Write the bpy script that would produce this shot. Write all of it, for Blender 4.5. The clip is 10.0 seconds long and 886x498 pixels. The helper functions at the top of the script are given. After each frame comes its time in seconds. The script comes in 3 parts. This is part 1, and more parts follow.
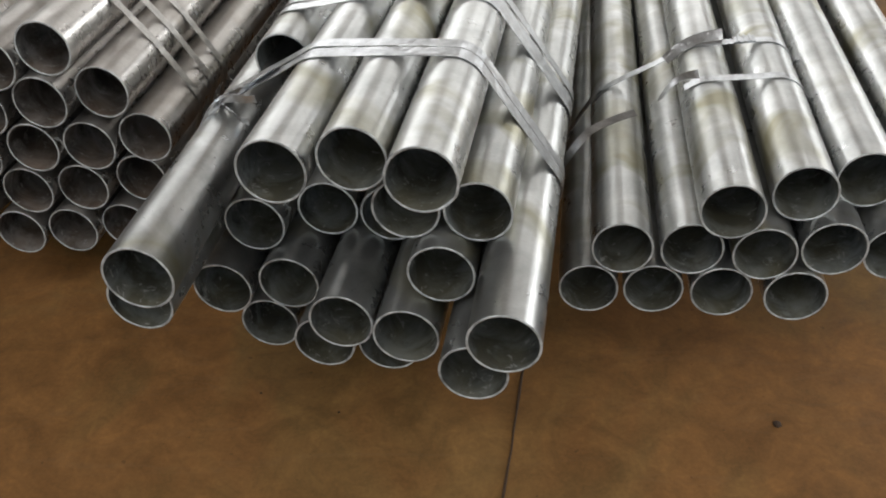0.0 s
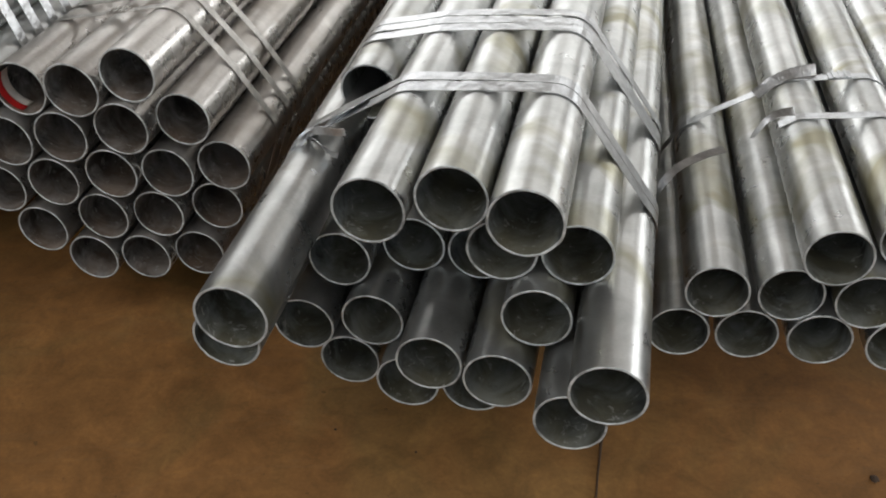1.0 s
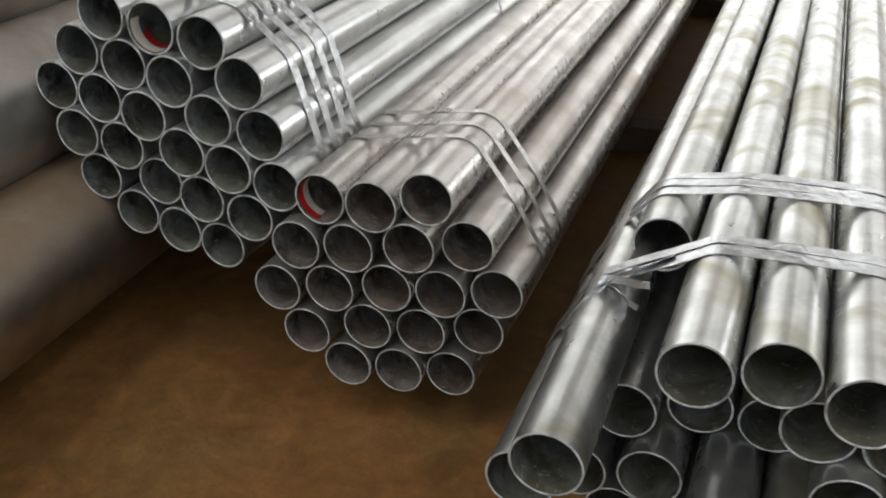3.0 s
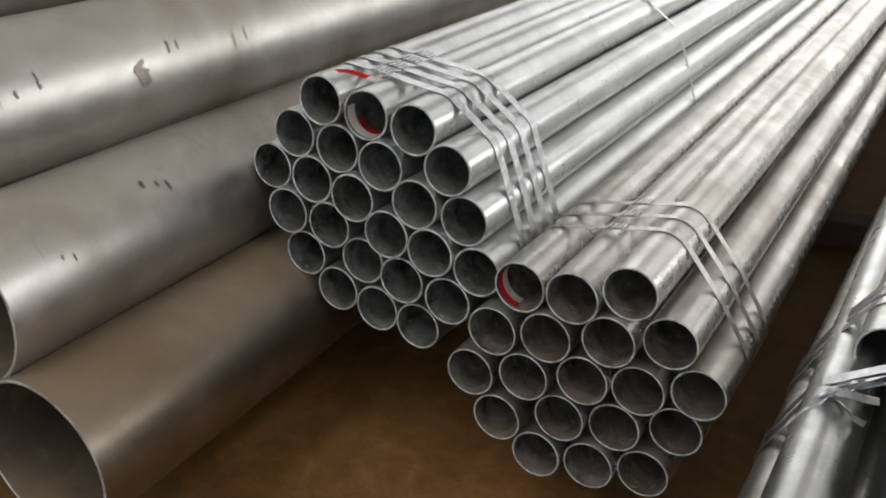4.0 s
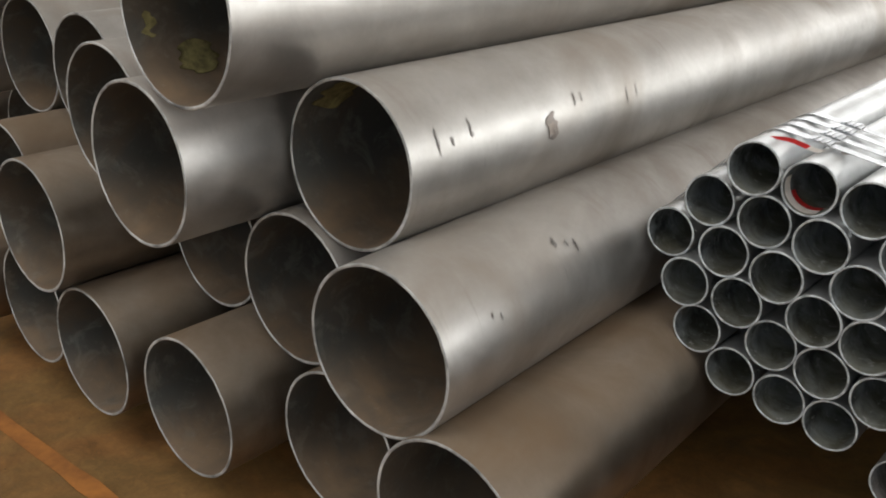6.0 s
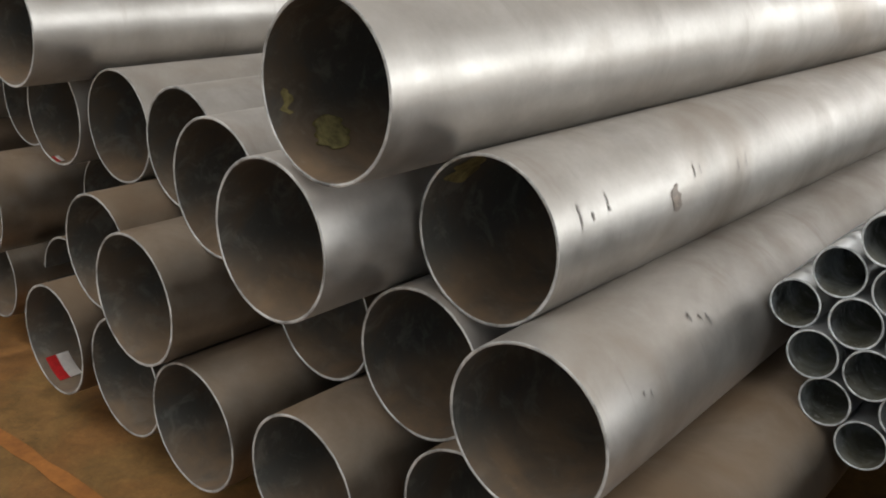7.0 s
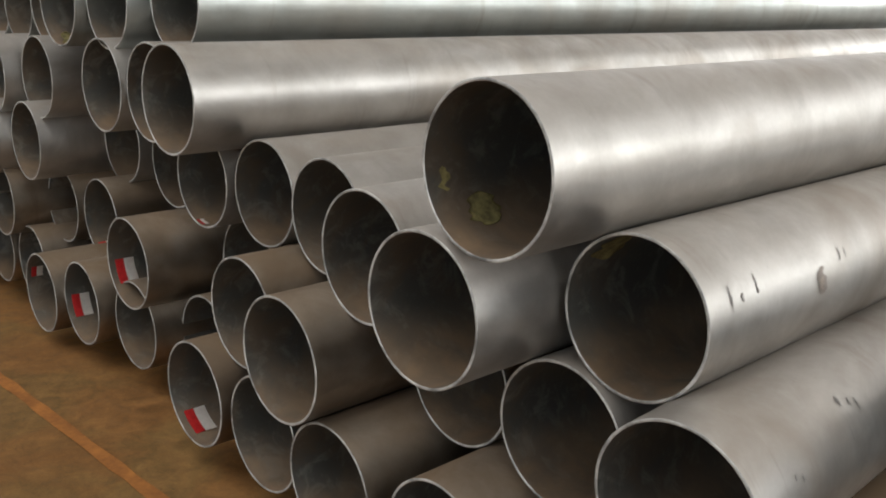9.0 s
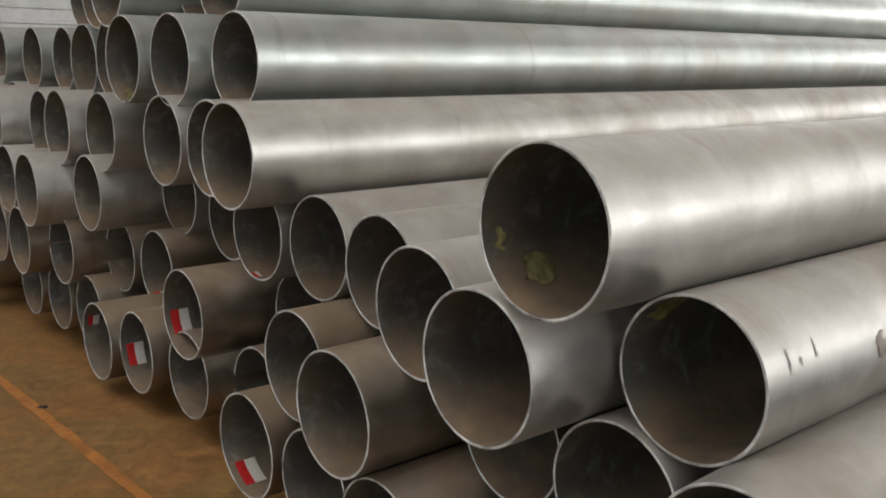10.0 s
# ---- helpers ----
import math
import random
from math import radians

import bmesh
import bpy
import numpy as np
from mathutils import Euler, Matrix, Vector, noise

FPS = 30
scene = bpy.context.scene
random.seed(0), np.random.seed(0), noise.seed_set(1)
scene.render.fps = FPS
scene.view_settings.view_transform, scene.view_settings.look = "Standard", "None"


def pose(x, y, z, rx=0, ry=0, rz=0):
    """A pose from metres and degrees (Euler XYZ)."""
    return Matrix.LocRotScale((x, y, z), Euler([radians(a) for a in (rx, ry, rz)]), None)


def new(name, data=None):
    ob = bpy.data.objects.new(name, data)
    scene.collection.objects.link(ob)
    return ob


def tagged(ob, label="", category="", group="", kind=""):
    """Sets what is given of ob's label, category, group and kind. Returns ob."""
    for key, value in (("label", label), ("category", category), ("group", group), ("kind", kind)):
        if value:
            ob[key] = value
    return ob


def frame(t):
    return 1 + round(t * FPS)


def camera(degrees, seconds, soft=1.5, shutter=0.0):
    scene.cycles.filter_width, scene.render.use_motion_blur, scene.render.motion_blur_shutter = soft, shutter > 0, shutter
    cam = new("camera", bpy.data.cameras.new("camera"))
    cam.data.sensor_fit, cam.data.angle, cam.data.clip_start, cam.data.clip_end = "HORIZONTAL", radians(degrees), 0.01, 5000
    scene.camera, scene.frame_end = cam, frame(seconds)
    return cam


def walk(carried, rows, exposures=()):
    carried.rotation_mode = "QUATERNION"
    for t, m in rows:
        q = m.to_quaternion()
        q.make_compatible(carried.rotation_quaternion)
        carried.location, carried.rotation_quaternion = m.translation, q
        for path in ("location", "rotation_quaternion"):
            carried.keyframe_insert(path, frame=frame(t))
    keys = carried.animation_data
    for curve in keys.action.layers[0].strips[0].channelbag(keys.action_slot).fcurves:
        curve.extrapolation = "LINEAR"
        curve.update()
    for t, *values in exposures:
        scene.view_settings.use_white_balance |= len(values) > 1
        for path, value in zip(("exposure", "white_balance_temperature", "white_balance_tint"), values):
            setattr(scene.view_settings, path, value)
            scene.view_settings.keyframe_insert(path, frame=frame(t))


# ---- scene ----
SOFT = 1.9
EXPOSURES = [(0.0, 0.0), (2.7, 0.0), (4.0, -0.04), (5.0, 0.08), (7.0, 0.22), (10.0, 0.24)]
LENS = 51.05
cam = camera(LENS, 10.0, soft=SOFT)
# seconds, place in metres, turn in degrees
PATH = [
    (0.0, 0.0034, -0.0002, 1.3496, 53.030, 1.038, 0.006),
    (0.5, -0.0453, 0.0152, 1.3547, 53.167, 0.991, 0.486),
    (1.0, -0.1006, 0.0620, 1.3573, 53.955, 1.111, 2.251),
    (1.5, -0.1676, 0.0865, 1.3547, 55.353, 0.508, 6.666),
    (2.0, -0.2645, 0.0968, 1.3607, 55.837, -1.810, 9.342),
    (2.5, -0.3471, 0.0680, 1.3893, 57.770, -2.270, 10.752),
    (4.0, -0.5164, 0.0422, 1.4397, 65.005, 0.202, 21.869),
    (4.5, -0.5840, 0.0520, 1.4146, 65.351, -0.883, 30.311),
    (5.0, -0.7301, 0.0439, 1.4178, 66.441, -2.274, 33.647),
    (5.5, -0.8950, -0.0029, 1.4198, 66.719, -1.456, 33.505),
    (7.0, -1.3040, -0.1857, 1.4438, 71.312, -0.716, 32.704),
    (7.5, -1.3428, -0.2420, 1.4636, 72.972, 0.032, 34.220),
    (8.0, -1.3606, -0.2710, 1.4807, 74.547, -0.433, 36.737),
    (8.5, -1.3672, -0.2891, 1.4737, 75.236, -0.885, 37.919),
    (9.0, -1.3679, -0.3015, 1.4839, 75.078, -0.782, 38.534),
    (9.5, -1.3758, -0.3091, 1.4865, 76.405, -0.799, 39.907),
    (10.0, -1.3762, -0.3341, 1.5058, 78.148, -0.789, 41.249),
]
walk(cam, [(t, pose(*p)) for t, *p in PATH], EXPOSURES)

# ---- light: roof lights of the hall ----
world = bpy.data.worlds.new("sky")
scene.world = world
world.use_nodes = True
wn = world.node_tree.nodes
sky = wn.new("ShaderNodeTexSky")
sky.sky_type, sky.sun_disc = "NISHITA", False
sky.sun_elevation, sky.sun_rotation = radians(48), radians(160)
world.node_tree.links.new(sky.outputs[0], wn["Background"].inputs[0])
wn["Background"].inputs[1].default_value = 0.1

HALL = (-17.0, 13.0, -9.0, 21.0, 8.0)            # x0, x1, y0, y1, height
SKYLIGHTS = [-11.6, -8.6, -5.6, -2.8, 3.6, 7.4]   # their middle lines, along y
SKY_W = 1.4
SKY_RUNS = [(-7.0, 0.5), (11.0, 19.0)]            # two runs of sheets along each line
for sx in SKYLIGHTS:
    for ya, yb in SKY_RUNS:
        lamp = bpy.data.lights.new("skylight_glow", "AREA")
        lamp.shape, lamp.size, lamp.size_y = "RECTANGLE", SKY_W, yb - ya
        lamp.energy, lamp.color = (19.0 if ya < 0 else 13.0) * (yb - ya), (1.0, 0.985, 0.95)
        new("skylight_glow", lamp).matrix_world = pose(sx, (ya + yb) / 2, HALL[4] + 0.03)

# daylight in the open doorway behind the camera
DOOR = (-4.5, 2.5, 4.6)                          # x0, x1, height
lamp = bpy.data.lights.new("doorway_daylight", "AREA")
lamp.shape, lamp.size, lamp.size_y = "RECTANGLE", DOOR[1] - DOOR[0], DOOR[2]
lamp.energy, lamp.color = 230.0, (0.88, 0.94, 1.0)
new("doorway_daylight", lamp).matrix_world = pose((DOOR[0] + DOOR[1]) / 2, HALL[2] - 0.1, DOOR[2] / 2, 90, 0, 0)

# daylight in the window band high in the far wall
BAND = (-12.0, 9.0, 3.2, 6.8)                    # x0, x1, sill, head
lamp = bpy.data.lights.new("window_daylight", "AREA")
lamp.shape, lamp.size, lamp.size_y = "RECTANGLE", BAND[1] - BAND[0], BAND[3] - BAND[2]
lamp.energy, lamp.color = 900.0, (1.0, 0.97, 0.92)
new("window_daylight", lamp).matrix_world = pose((BAND[0] + BAND[1]) / 2, HALL[3] + 0.1, (BAND[2] + BAND[3]) / 2, -90, 0, 0)

# daylight in the long window band of the east wall
EAST = (-8.0, 20.0, 2.0, 6.2)                    # y0, y1, sill, head
lamp = bpy.data.lights.new("window_daylight", "AREA")
lamp.shape, lamp.size, lamp.size_y = "RECTANGLE", EAST[3] - EAST[2], EAST[1] - EAST[0]
lamp.energy, lamp.color = 1300.0, (1.0, 0.98, 0.95)
new("window_daylight", lamp).matrix_world = pose(HALL[1] + 0.1, (EAST[0] + EAST[1]) / 2, (EAST[2] + EAST[3]) / 2, 0, 90, 0)


# ---- materials ----
def material(name, rough=0.5, metal=0.0):
    m = bpy.data.materials.new(name)
    m.use_nodes = True
    b = m.node_tree.nodes["Principled BSDF"]
    b.inputs["Roughness"].default_value, b.inputs["Metallic"].default_value = rough, metal
    return m, m.node_tree, b


def node(tree, kind, **values):
    n = tree.nodes.new(kind)
    for k, v in values.items():
        n.inputs[k.replace("_", " ")].default_value = v
    return n


def ramp(tree, src, stops):
    r = tree.nodes.new("ShaderNodeValToRGB")
    e = r.color_ramp.elements
    while len(e) < len(stops):
        e.new(0.5)
    for i, (p, col) in enumerate(stops):
        e[i].position, e[i].color = p, (*col, 1)
    tree.links.new(src, r.inputs[0])
    return r.outputs[0]


def grey(v):
    return (v, v, v)


def mixed(tree, fac, a, b, how="MIX"):
    m = tree.nodes.new("ShaderNodeMix")
    m.data_type, m.blend_type = "RGBA", how
    for sock, val in ((0, fac), (6, a), (7, b)):
        if hasattr(val, "is_linked"):
            tree.links.new(val, m.inputs[sock])
        elif sock == 0:
            m.inputs[0].default_value = val
        else:
            m.inputs[sock].default_value = (*val, 1)
    return m.outputs[2]


def coords(tree, scale=(1, 1, 1), jitter=True):
    """Object coordinates, moved by each object's own random number."""
    tc = tree.nodes.new("ShaderNodeTexCoord")
    mp = tree.nodes.new("ShaderNodeMapping")
    mp.inputs["Scale"].default_value = scale
    src = tc.outputs["Object"]
    if jitter:
        info = tree.nodes.new("ShaderNodeObjectInfo")
        k = tree.nodes.new("ShaderNodeMath")
        k.operation = "MULTIPLY"
        k.inputs[1].default_value = 37.0
        tree.links.new(info.outputs["Random"], k.inputs[0])
        add = tree.nodes.new("ShaderNodeVectorMath")
        tree.links.new(src, add.inputs[0])
        tree.links.new(k.outputs[0], add.inputs[1])
        src = add.outputs[0]
    tree.links.new(src, mp.inputs[0])
    return mp.outputs[0]


def noise_of(tree, vec, scale, detail=4.0, rough=0.55, dist=0.0):
    n = node(tree, "ShaderNodeTexNoise", Scale=scale, Detail=detail, Roughness=rough, Distortion=dist)
    tree.links.new(vec, n.inputs["Vector"])
    return n.outputs[0]


def bump(tree, bsdf, height, strength, dist):
    b = node(tree, "ShaderNodeBump", Strength=strength, Distance=dist)
    tree.links.new(height, b.inputs["Height"])
    tree.links.new(b.outputs[0], bsdf.inputs["Normal"])


def settled(tree, vec, amount, lo, hi, scale):
    """Where dust has settled: on faces that look up, broken by noise."""
    g = tree.nodes.new("ShaderNodeNewGeometry")
    sep = tree.nodes.new("ShaderNodeSeparateXYZ")
    tree.links.new(g.outputs["Normal"], sep.inputs[0])
    mr = tree.nodes.new("ShaderNodeMapRange")
    mr.interpolation_type = "SMOOTHSTEP"
    for k, val in ((1, lo), (2, hi), (3, 0.0), (4, amount)):
        mr.inputs[k].default_value = val
    tree.links.new(sep.outputs[2], mr.inputs[0])
    n = ramp(tree, noise_of(tree, vec, scale, 5, 0.65, 0.6), [(0.3, grey(0.35)), (0.62, grey(1.0))])
    return mixed(tree, 1.0, mr.outputs[0], n, "MULTIPLY")


def galvanised(name, light, dark, tint, tint_amount, rough, size=1.0, dust=0.0, dust_col=(0.25, 0.2, 0.15), relief=0.3, scuffs=0.3, patchy=0.1, grain=1.0, rings=0.0, nicks=0.5):
    """Hot-dipped zinc: cloudy grey with drawn-out streaks, stains of its own colour, scuffs and fine relief."""
    m, t, b = material(name, rough, 1.0)
    v = coords(t)
    long = coords(t, (1.0, 0.12, 1.0))
    cloud = noise_of(t, v, 9 / size, 5, 0.6, 0.4)
    streak = noise_of(t, long, 34 / size, 4, 0.6)
    fine = noise_of(t, v, 210 / size, 2, 0.5)
    blotch = noise_of(t, v, 4.2 / size, 3, 0.55, 0.8)
    col = ramp(t, cloud, [(0.28, dark), (0.5, tuple((a + c) / 2 for a, c in zip(light, dark))), (0.7, light)])
    col = mixed(t, 0.35 * grain, col, ramp(t, streak, [(0.3, grey(0.35)), (0.65, grey(0.62))]), "OVERLAY")
    col = mixed(t, 0.18 * grain, col, ramp(t, fine, [(0.35, grey(0.3)), (0.65, grey(0.7))]), "OVERLAY")
    stain = ramp(t, blotch, [(0.52, grey(0)), (0.68, grey(tint_amount))])
    col = mixed(t, stain, col, tint)
    scuff = ramp(t, noise_of(t, coords(t, (1.0, 2.6, 1.0)), 24 / size, 6, 0.75, 0.5), [(0.685, grey(0)), (0.74, grey(scuffs))])
    col = mixed(t, scuff, col, tuple(c * 0.55 for c in dark))
    # rubbed marks that run round the pipe, and small nicks in clusters
    if rings:
        round_mark = ramp(t, noise_of(t, coords(t, (0.7, 4.5, 0.7)), 4.4 / size, 5, 0.65, 0.35), [(0.6, grey(0)), (0.74, grey(rings))])
        col = mixed(t, round_mark, col, tuple(c * k for c, k in zip(dark, (0.62, 0.52, 0.47))))
    where = ramp(t, noise_of(t, v, 5.5 / size, 2, 0.5), [(0.55, grey(0)), (0.66, grey(nicks))])
    nick = ramp(t, noise_of(t, coords(t, (0.6, 2.2, 0.6)), 60 / size, 3, 0.6, 0.4), [(0.66, grey(0)), (0.72, grey(1))])
    col = mixed(t, mixed(t, 1.0, where, nick, "MULTIPLY"), col, tuple(c * 0.3 for c in dark))
    lie = settled(t, v, dust, 0.35, 0.95, 6 / size)
    col = mixed(t, lie, col, dust_col)
    t.links.new(col, b.inputs["Base Color"])
    t.links.new(mixed(t, lie, grey(0.95), grey(0.0)), b.inputs["Metallic"])
    worn = noise_of(t, v, 26 / size, 5, 0.7, 0.3)
    r = ramp(t, worn, [(0.32, grey(rough + patchy)), (0.5, grey(rough)), (0.68, grey(rough - patchy))])
    r = mixed(t, stain, r, grey(min(rough + 0.12, 0.9)))
    r = mixed(t, lie, r, grey(0.8))
    t.links.new(r, b.inputs["Roughness"])
    mixh = mixed(t, 0.5, noise_of(t, coords(t, (1.0, 0.3, 1.0)), 20 / size, 1.0, 0.4), noise_of(t, coords(t, (1.0, 0.6, 1.0)), 48 / size, 1.0, 0.4, 0.3))
    bump(t, b, mixh, relief, 0.006 * size)
    return m


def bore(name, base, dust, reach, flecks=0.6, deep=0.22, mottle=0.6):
    """The inside of a pipe: dull zinc, its shade put into a darker base, with rusty dust lying along the bottom."""
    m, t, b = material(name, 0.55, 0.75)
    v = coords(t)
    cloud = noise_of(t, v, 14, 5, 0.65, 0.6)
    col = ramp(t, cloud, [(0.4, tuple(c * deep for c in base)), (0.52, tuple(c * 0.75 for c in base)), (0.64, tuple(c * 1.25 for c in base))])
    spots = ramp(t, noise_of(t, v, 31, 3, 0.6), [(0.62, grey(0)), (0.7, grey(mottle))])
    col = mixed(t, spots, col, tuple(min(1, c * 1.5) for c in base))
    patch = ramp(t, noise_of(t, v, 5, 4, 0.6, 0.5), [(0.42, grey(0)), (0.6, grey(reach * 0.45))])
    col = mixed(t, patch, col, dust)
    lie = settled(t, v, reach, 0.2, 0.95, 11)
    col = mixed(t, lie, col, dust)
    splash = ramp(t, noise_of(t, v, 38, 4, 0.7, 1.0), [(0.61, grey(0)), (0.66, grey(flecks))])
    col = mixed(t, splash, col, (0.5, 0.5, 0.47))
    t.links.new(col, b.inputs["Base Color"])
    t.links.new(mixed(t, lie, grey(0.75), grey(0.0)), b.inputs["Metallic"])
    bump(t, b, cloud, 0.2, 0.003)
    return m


def painted(name, col, rough=0.5, worn=0.35, scale=30.0, metal=0.0, creased=0.0):
    m, t, b = material(name, rough, metal)
    v = coords(t)
    n = noise_of(t, v, scale, 5, 0.6)
    n2 = noise_of(t, v, scale * 6, 2, 0.5)
    c = ramp(t, n, [(0.3, tuple(k * (1 - worn) for k in col)), (0.65, col)])
    c = mixed(t, 0.15, c, ramp(t, n2, [(0.35, grey(0.3)), (0.65, grey(0.7))]), "OVERLAY")
    t.links.new(c, b.inputs["Base Color"])
    if creased:
        bump(t, b, noise_of(t, v, 45, 2, 0.5, 0.6), creased, 0.008)
    else:
        bump(t, b, n2, 0.15, 0.002)
    return m


ZINC = galvanised("zinc_bright", (0.68, 0.685, 0.675), (0.38, 0.39, 0.385), (0.27, 0.245, 0.13), 0.8, 0.29, 1.0, 0.12, (0.34, 0.32, 0.25), 0.14, 0.3, 0.07, 0.35, 0.0, 0.45)
ZINC_DUSTY = galvanised("zinc_dusty", (0.68, 0.66, 0.63), (0.42, 0.4, 0.38), (0.3, 0.25, 0.2), 0.45, 0.28, 1.0, 0.2, (0.3, 0.245, 0.19), 0.13, 0.25, 0.1, 0.7, 0.0, 0.35)
ZINC_CLEAN = galvanised("zinc_clean", (0.68, 0.69, 0.685), (0.49, 0.5, 0.5), (0.4, 0.4, 0.37), 0.25, 0.30, 1.0, 0.15, relief=0.04, scuffs=0.0, patchy=0.04, grain=0.3, nicks=0.06)
ZINC_LARGE = galvanised("zinc_large", (0.66, 0.64, 0.605), (0.44, 0.42, 0.39), (0.29, 0.23, 0.17), 0.4, 0.42, 2.0, 0.62, (0.25, 0.2, 0.15), 0.05, 0.08, 0.06, 0.2, 0.45, 0.15)
# lower rows: dustier, with the dimmer light down there put into darker zinc colours
ZINC_BROWN_DIM = galvanised("zinc_large_brown_dim", (0.45, 0.39, 0.32), (0.25, 0.205, 0.155), (0.18, 0.12, 0.07), 0.6, 0.36, 2.0, 0.95, (0.175, 0.115, 0.064), 0.05, 0.1, 0.06, 0.3, 0.3, 0.12)
ZINC_TOP = galvanised("zinc_large_clean", (0.56, 0.59, 0.565), (0.42, 0.44, 0.42), (0.36, 0.31, 0.26), 0.35, 0.38, 2.0, 0.4, (0.31, 0.27, 0.225), 0.04, 0.0, 0.06, 0.2, 0.5, 0.0)
RUST_SMEAR = painted("rust_smear", (0.56, 0.5, 0.45), 0.44, 0.3, 25, 0.9)
RUB = painted("rub_mark", (0.46, 0.435, 0.41), 0.45, 0.35, 60, 0.95)
WELD = painted("weld_patch", (0.62, 0.54, 0.47), 0.5, 0.3, 60, 0.6)
CLOD = painted("dry_clod", (0.05, 0.028, 0.014), 0.9, 0.4, 80)
# bases far below the outer zinc: inner shade; bluish in BORE for cool reflections
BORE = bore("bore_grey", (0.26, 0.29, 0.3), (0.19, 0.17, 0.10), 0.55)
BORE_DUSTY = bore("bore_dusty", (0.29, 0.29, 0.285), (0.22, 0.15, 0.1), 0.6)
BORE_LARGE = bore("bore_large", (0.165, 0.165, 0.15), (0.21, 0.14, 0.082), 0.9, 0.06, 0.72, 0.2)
RIM = painted("cut_edge", (0.58, 0.605, 0.60), 0.5, 0.72, 42, 0.35)
RIM_LARGE = painted("cut_edge_large", (0.56, 0.55, 0.52), 0.5, 0.8, 14, 0.35)
STRAP = painted("strap_zinc", (0.56, 0.57, 0.58), 0.3, 0.35, 40, 1.0, 0.25)
STRAP_DUSTY = painted("strap_dusty", (0.55, 0.53, 0.5), 0.36, 0.4, 40, 1.0, 0.2)
TAG_RED = painted("tag_red", (0.7, 0.03, 0.03), 0.5, 0.25, 60)
TAG_WHITE = painted("tag_white", (0.86, 0.8, 0.74), 0.55, 0.12, 60)
MARK_YELLOW = painted("chalk_yellow", (0.42, 0.36, 0.15), 0.8, 0.65, 40)
TIMBER = painted("old_timber", (0.07, 0.045, 0.028), 0.8, 0.5, 12)
SHEET = painted("wall_sheet", (0.55, 0.56, 0.56), 0.55, 0.15, 3)
ROOF = painted("roof_sheet", (0.45, 0.46, 0.46), 0.6, 0.15, 3)
LINE = painted("line_orange", (0.38, 0.14, 0.024), 0.8, 0.45, 9)


def floor_material():
    m, t, b = material("floor_concrete", 0.75)
    b.inputs["Specular IOR Level"].default_value = 0.25
    v = coords(t, jitter=False)
    big = noise_of(t, v, 1.3, 5, 0.6, 0.7)
    mid = noise_of(t, v, 7, 5, 0.65, 1.2)
    fine = noise_of(t, v, 120, 3, 0.6)
    col = ramp(t, big, [(0.3, (0.185, 0.086, 0.026)), (0.45, (0.21, 0.101, 0.031)), (0.56, (0.188, 0.105, 0.034)), (0.7, (0.238, 0.124, 0.041))])
    col = mixed(t, 0.75, col, ramp(t, mid, [(0.3, grey(0.3)), (0.7, grey(0.66))]), "OVERLAY")
    col = mixed(t, 0.5, col, ramp(t, noise_of(t, v, 22, 5, 0.7, 0.8), [(0.3, grey(0.35)), (0.7, grey(0.62))]), "OVERLAY")
    col = mixed(t, 0.2, col, ramp(t, fine, [(0.3, grey(0.3)), (0.7, grey(0.7))]), "OVERLAY")
    scr = ramp(t, noise_of(t, coords(t, (0.5, 3.5, 1), False), 2.4, 3, 0.5, 2.0), [(0.56, grey(0)), (0.585, grey(0.12)), (0.61, grey(0))])
    col = mixed(t, scr, col, (0.2, 0.13, 0.07))
    specks = ramp(t, noise_of(t, v, 46, 2, 0.5), [(0.72, grey(0)), (0.76, grey(0.4))])
    col = mixed(t, specks, col, (0.05, 0.027, 0.014))
    t.links.new(col, b.inputs["Base Color"])
    t.links.new(ramp(t, mid, [(0.3, grey(0.6)), (0.7, grey(0.85))]), b.inputs["Roughness"])
    bump(t, b, mixed(t, 0.3, mid, fine), 0.2, 0.004)
    return m


FLOOR = floor_material()


# ---- mesh helpers ----
def link(name, bm, mats, parent=None, label="", smooth=False):
    me = bpy.data.meshes.new(name)
    if smooth:
        for fc in bm.faces:
            fc.smooth = True
    bm.to_mesh(me)
    bm.free()
    for m in mats:
        me.materials.append(m)
    ob = new(name, me)
    ob.parent = parent
    return tagged(ob, label)


def box(bm, x0, x1, y0, y1, z0, z1, mat=0):
    v = [bm.verts.new(p) for p in ((x0, y0, z0), (x1, y0, z0), (x1, y1, z0), (x0, y1, z0), (x0, y0, z1), (x1, y0, z1), (x1, y1, z1), (x0, y1, z1))]
    for f in ((3, 2, 1, 0), (4, 5, 6, 7), (0, 1, 5, 4), (1, 2, 6, 5), (2, 3, 7, 6), (3, 0, 4, 7)):
        bm.faces.new([v[i] for i in f]).material_index = mat
    return v


def block(name, x0, x1, y0, y1, z0, z1, mat, bevel=0.0, parent=None, label=""):
    bm = bmesh.new()
    box(bm, x0, x1, y0, y1, z0, z1)
    if bevel:
        bmesh.ops.bevel(bm, geom=bm.edges[:], offset=bevel, segments=2, affect="EDGES")
    return link(name, bm, [mat], parent, label)


RIMS = {}


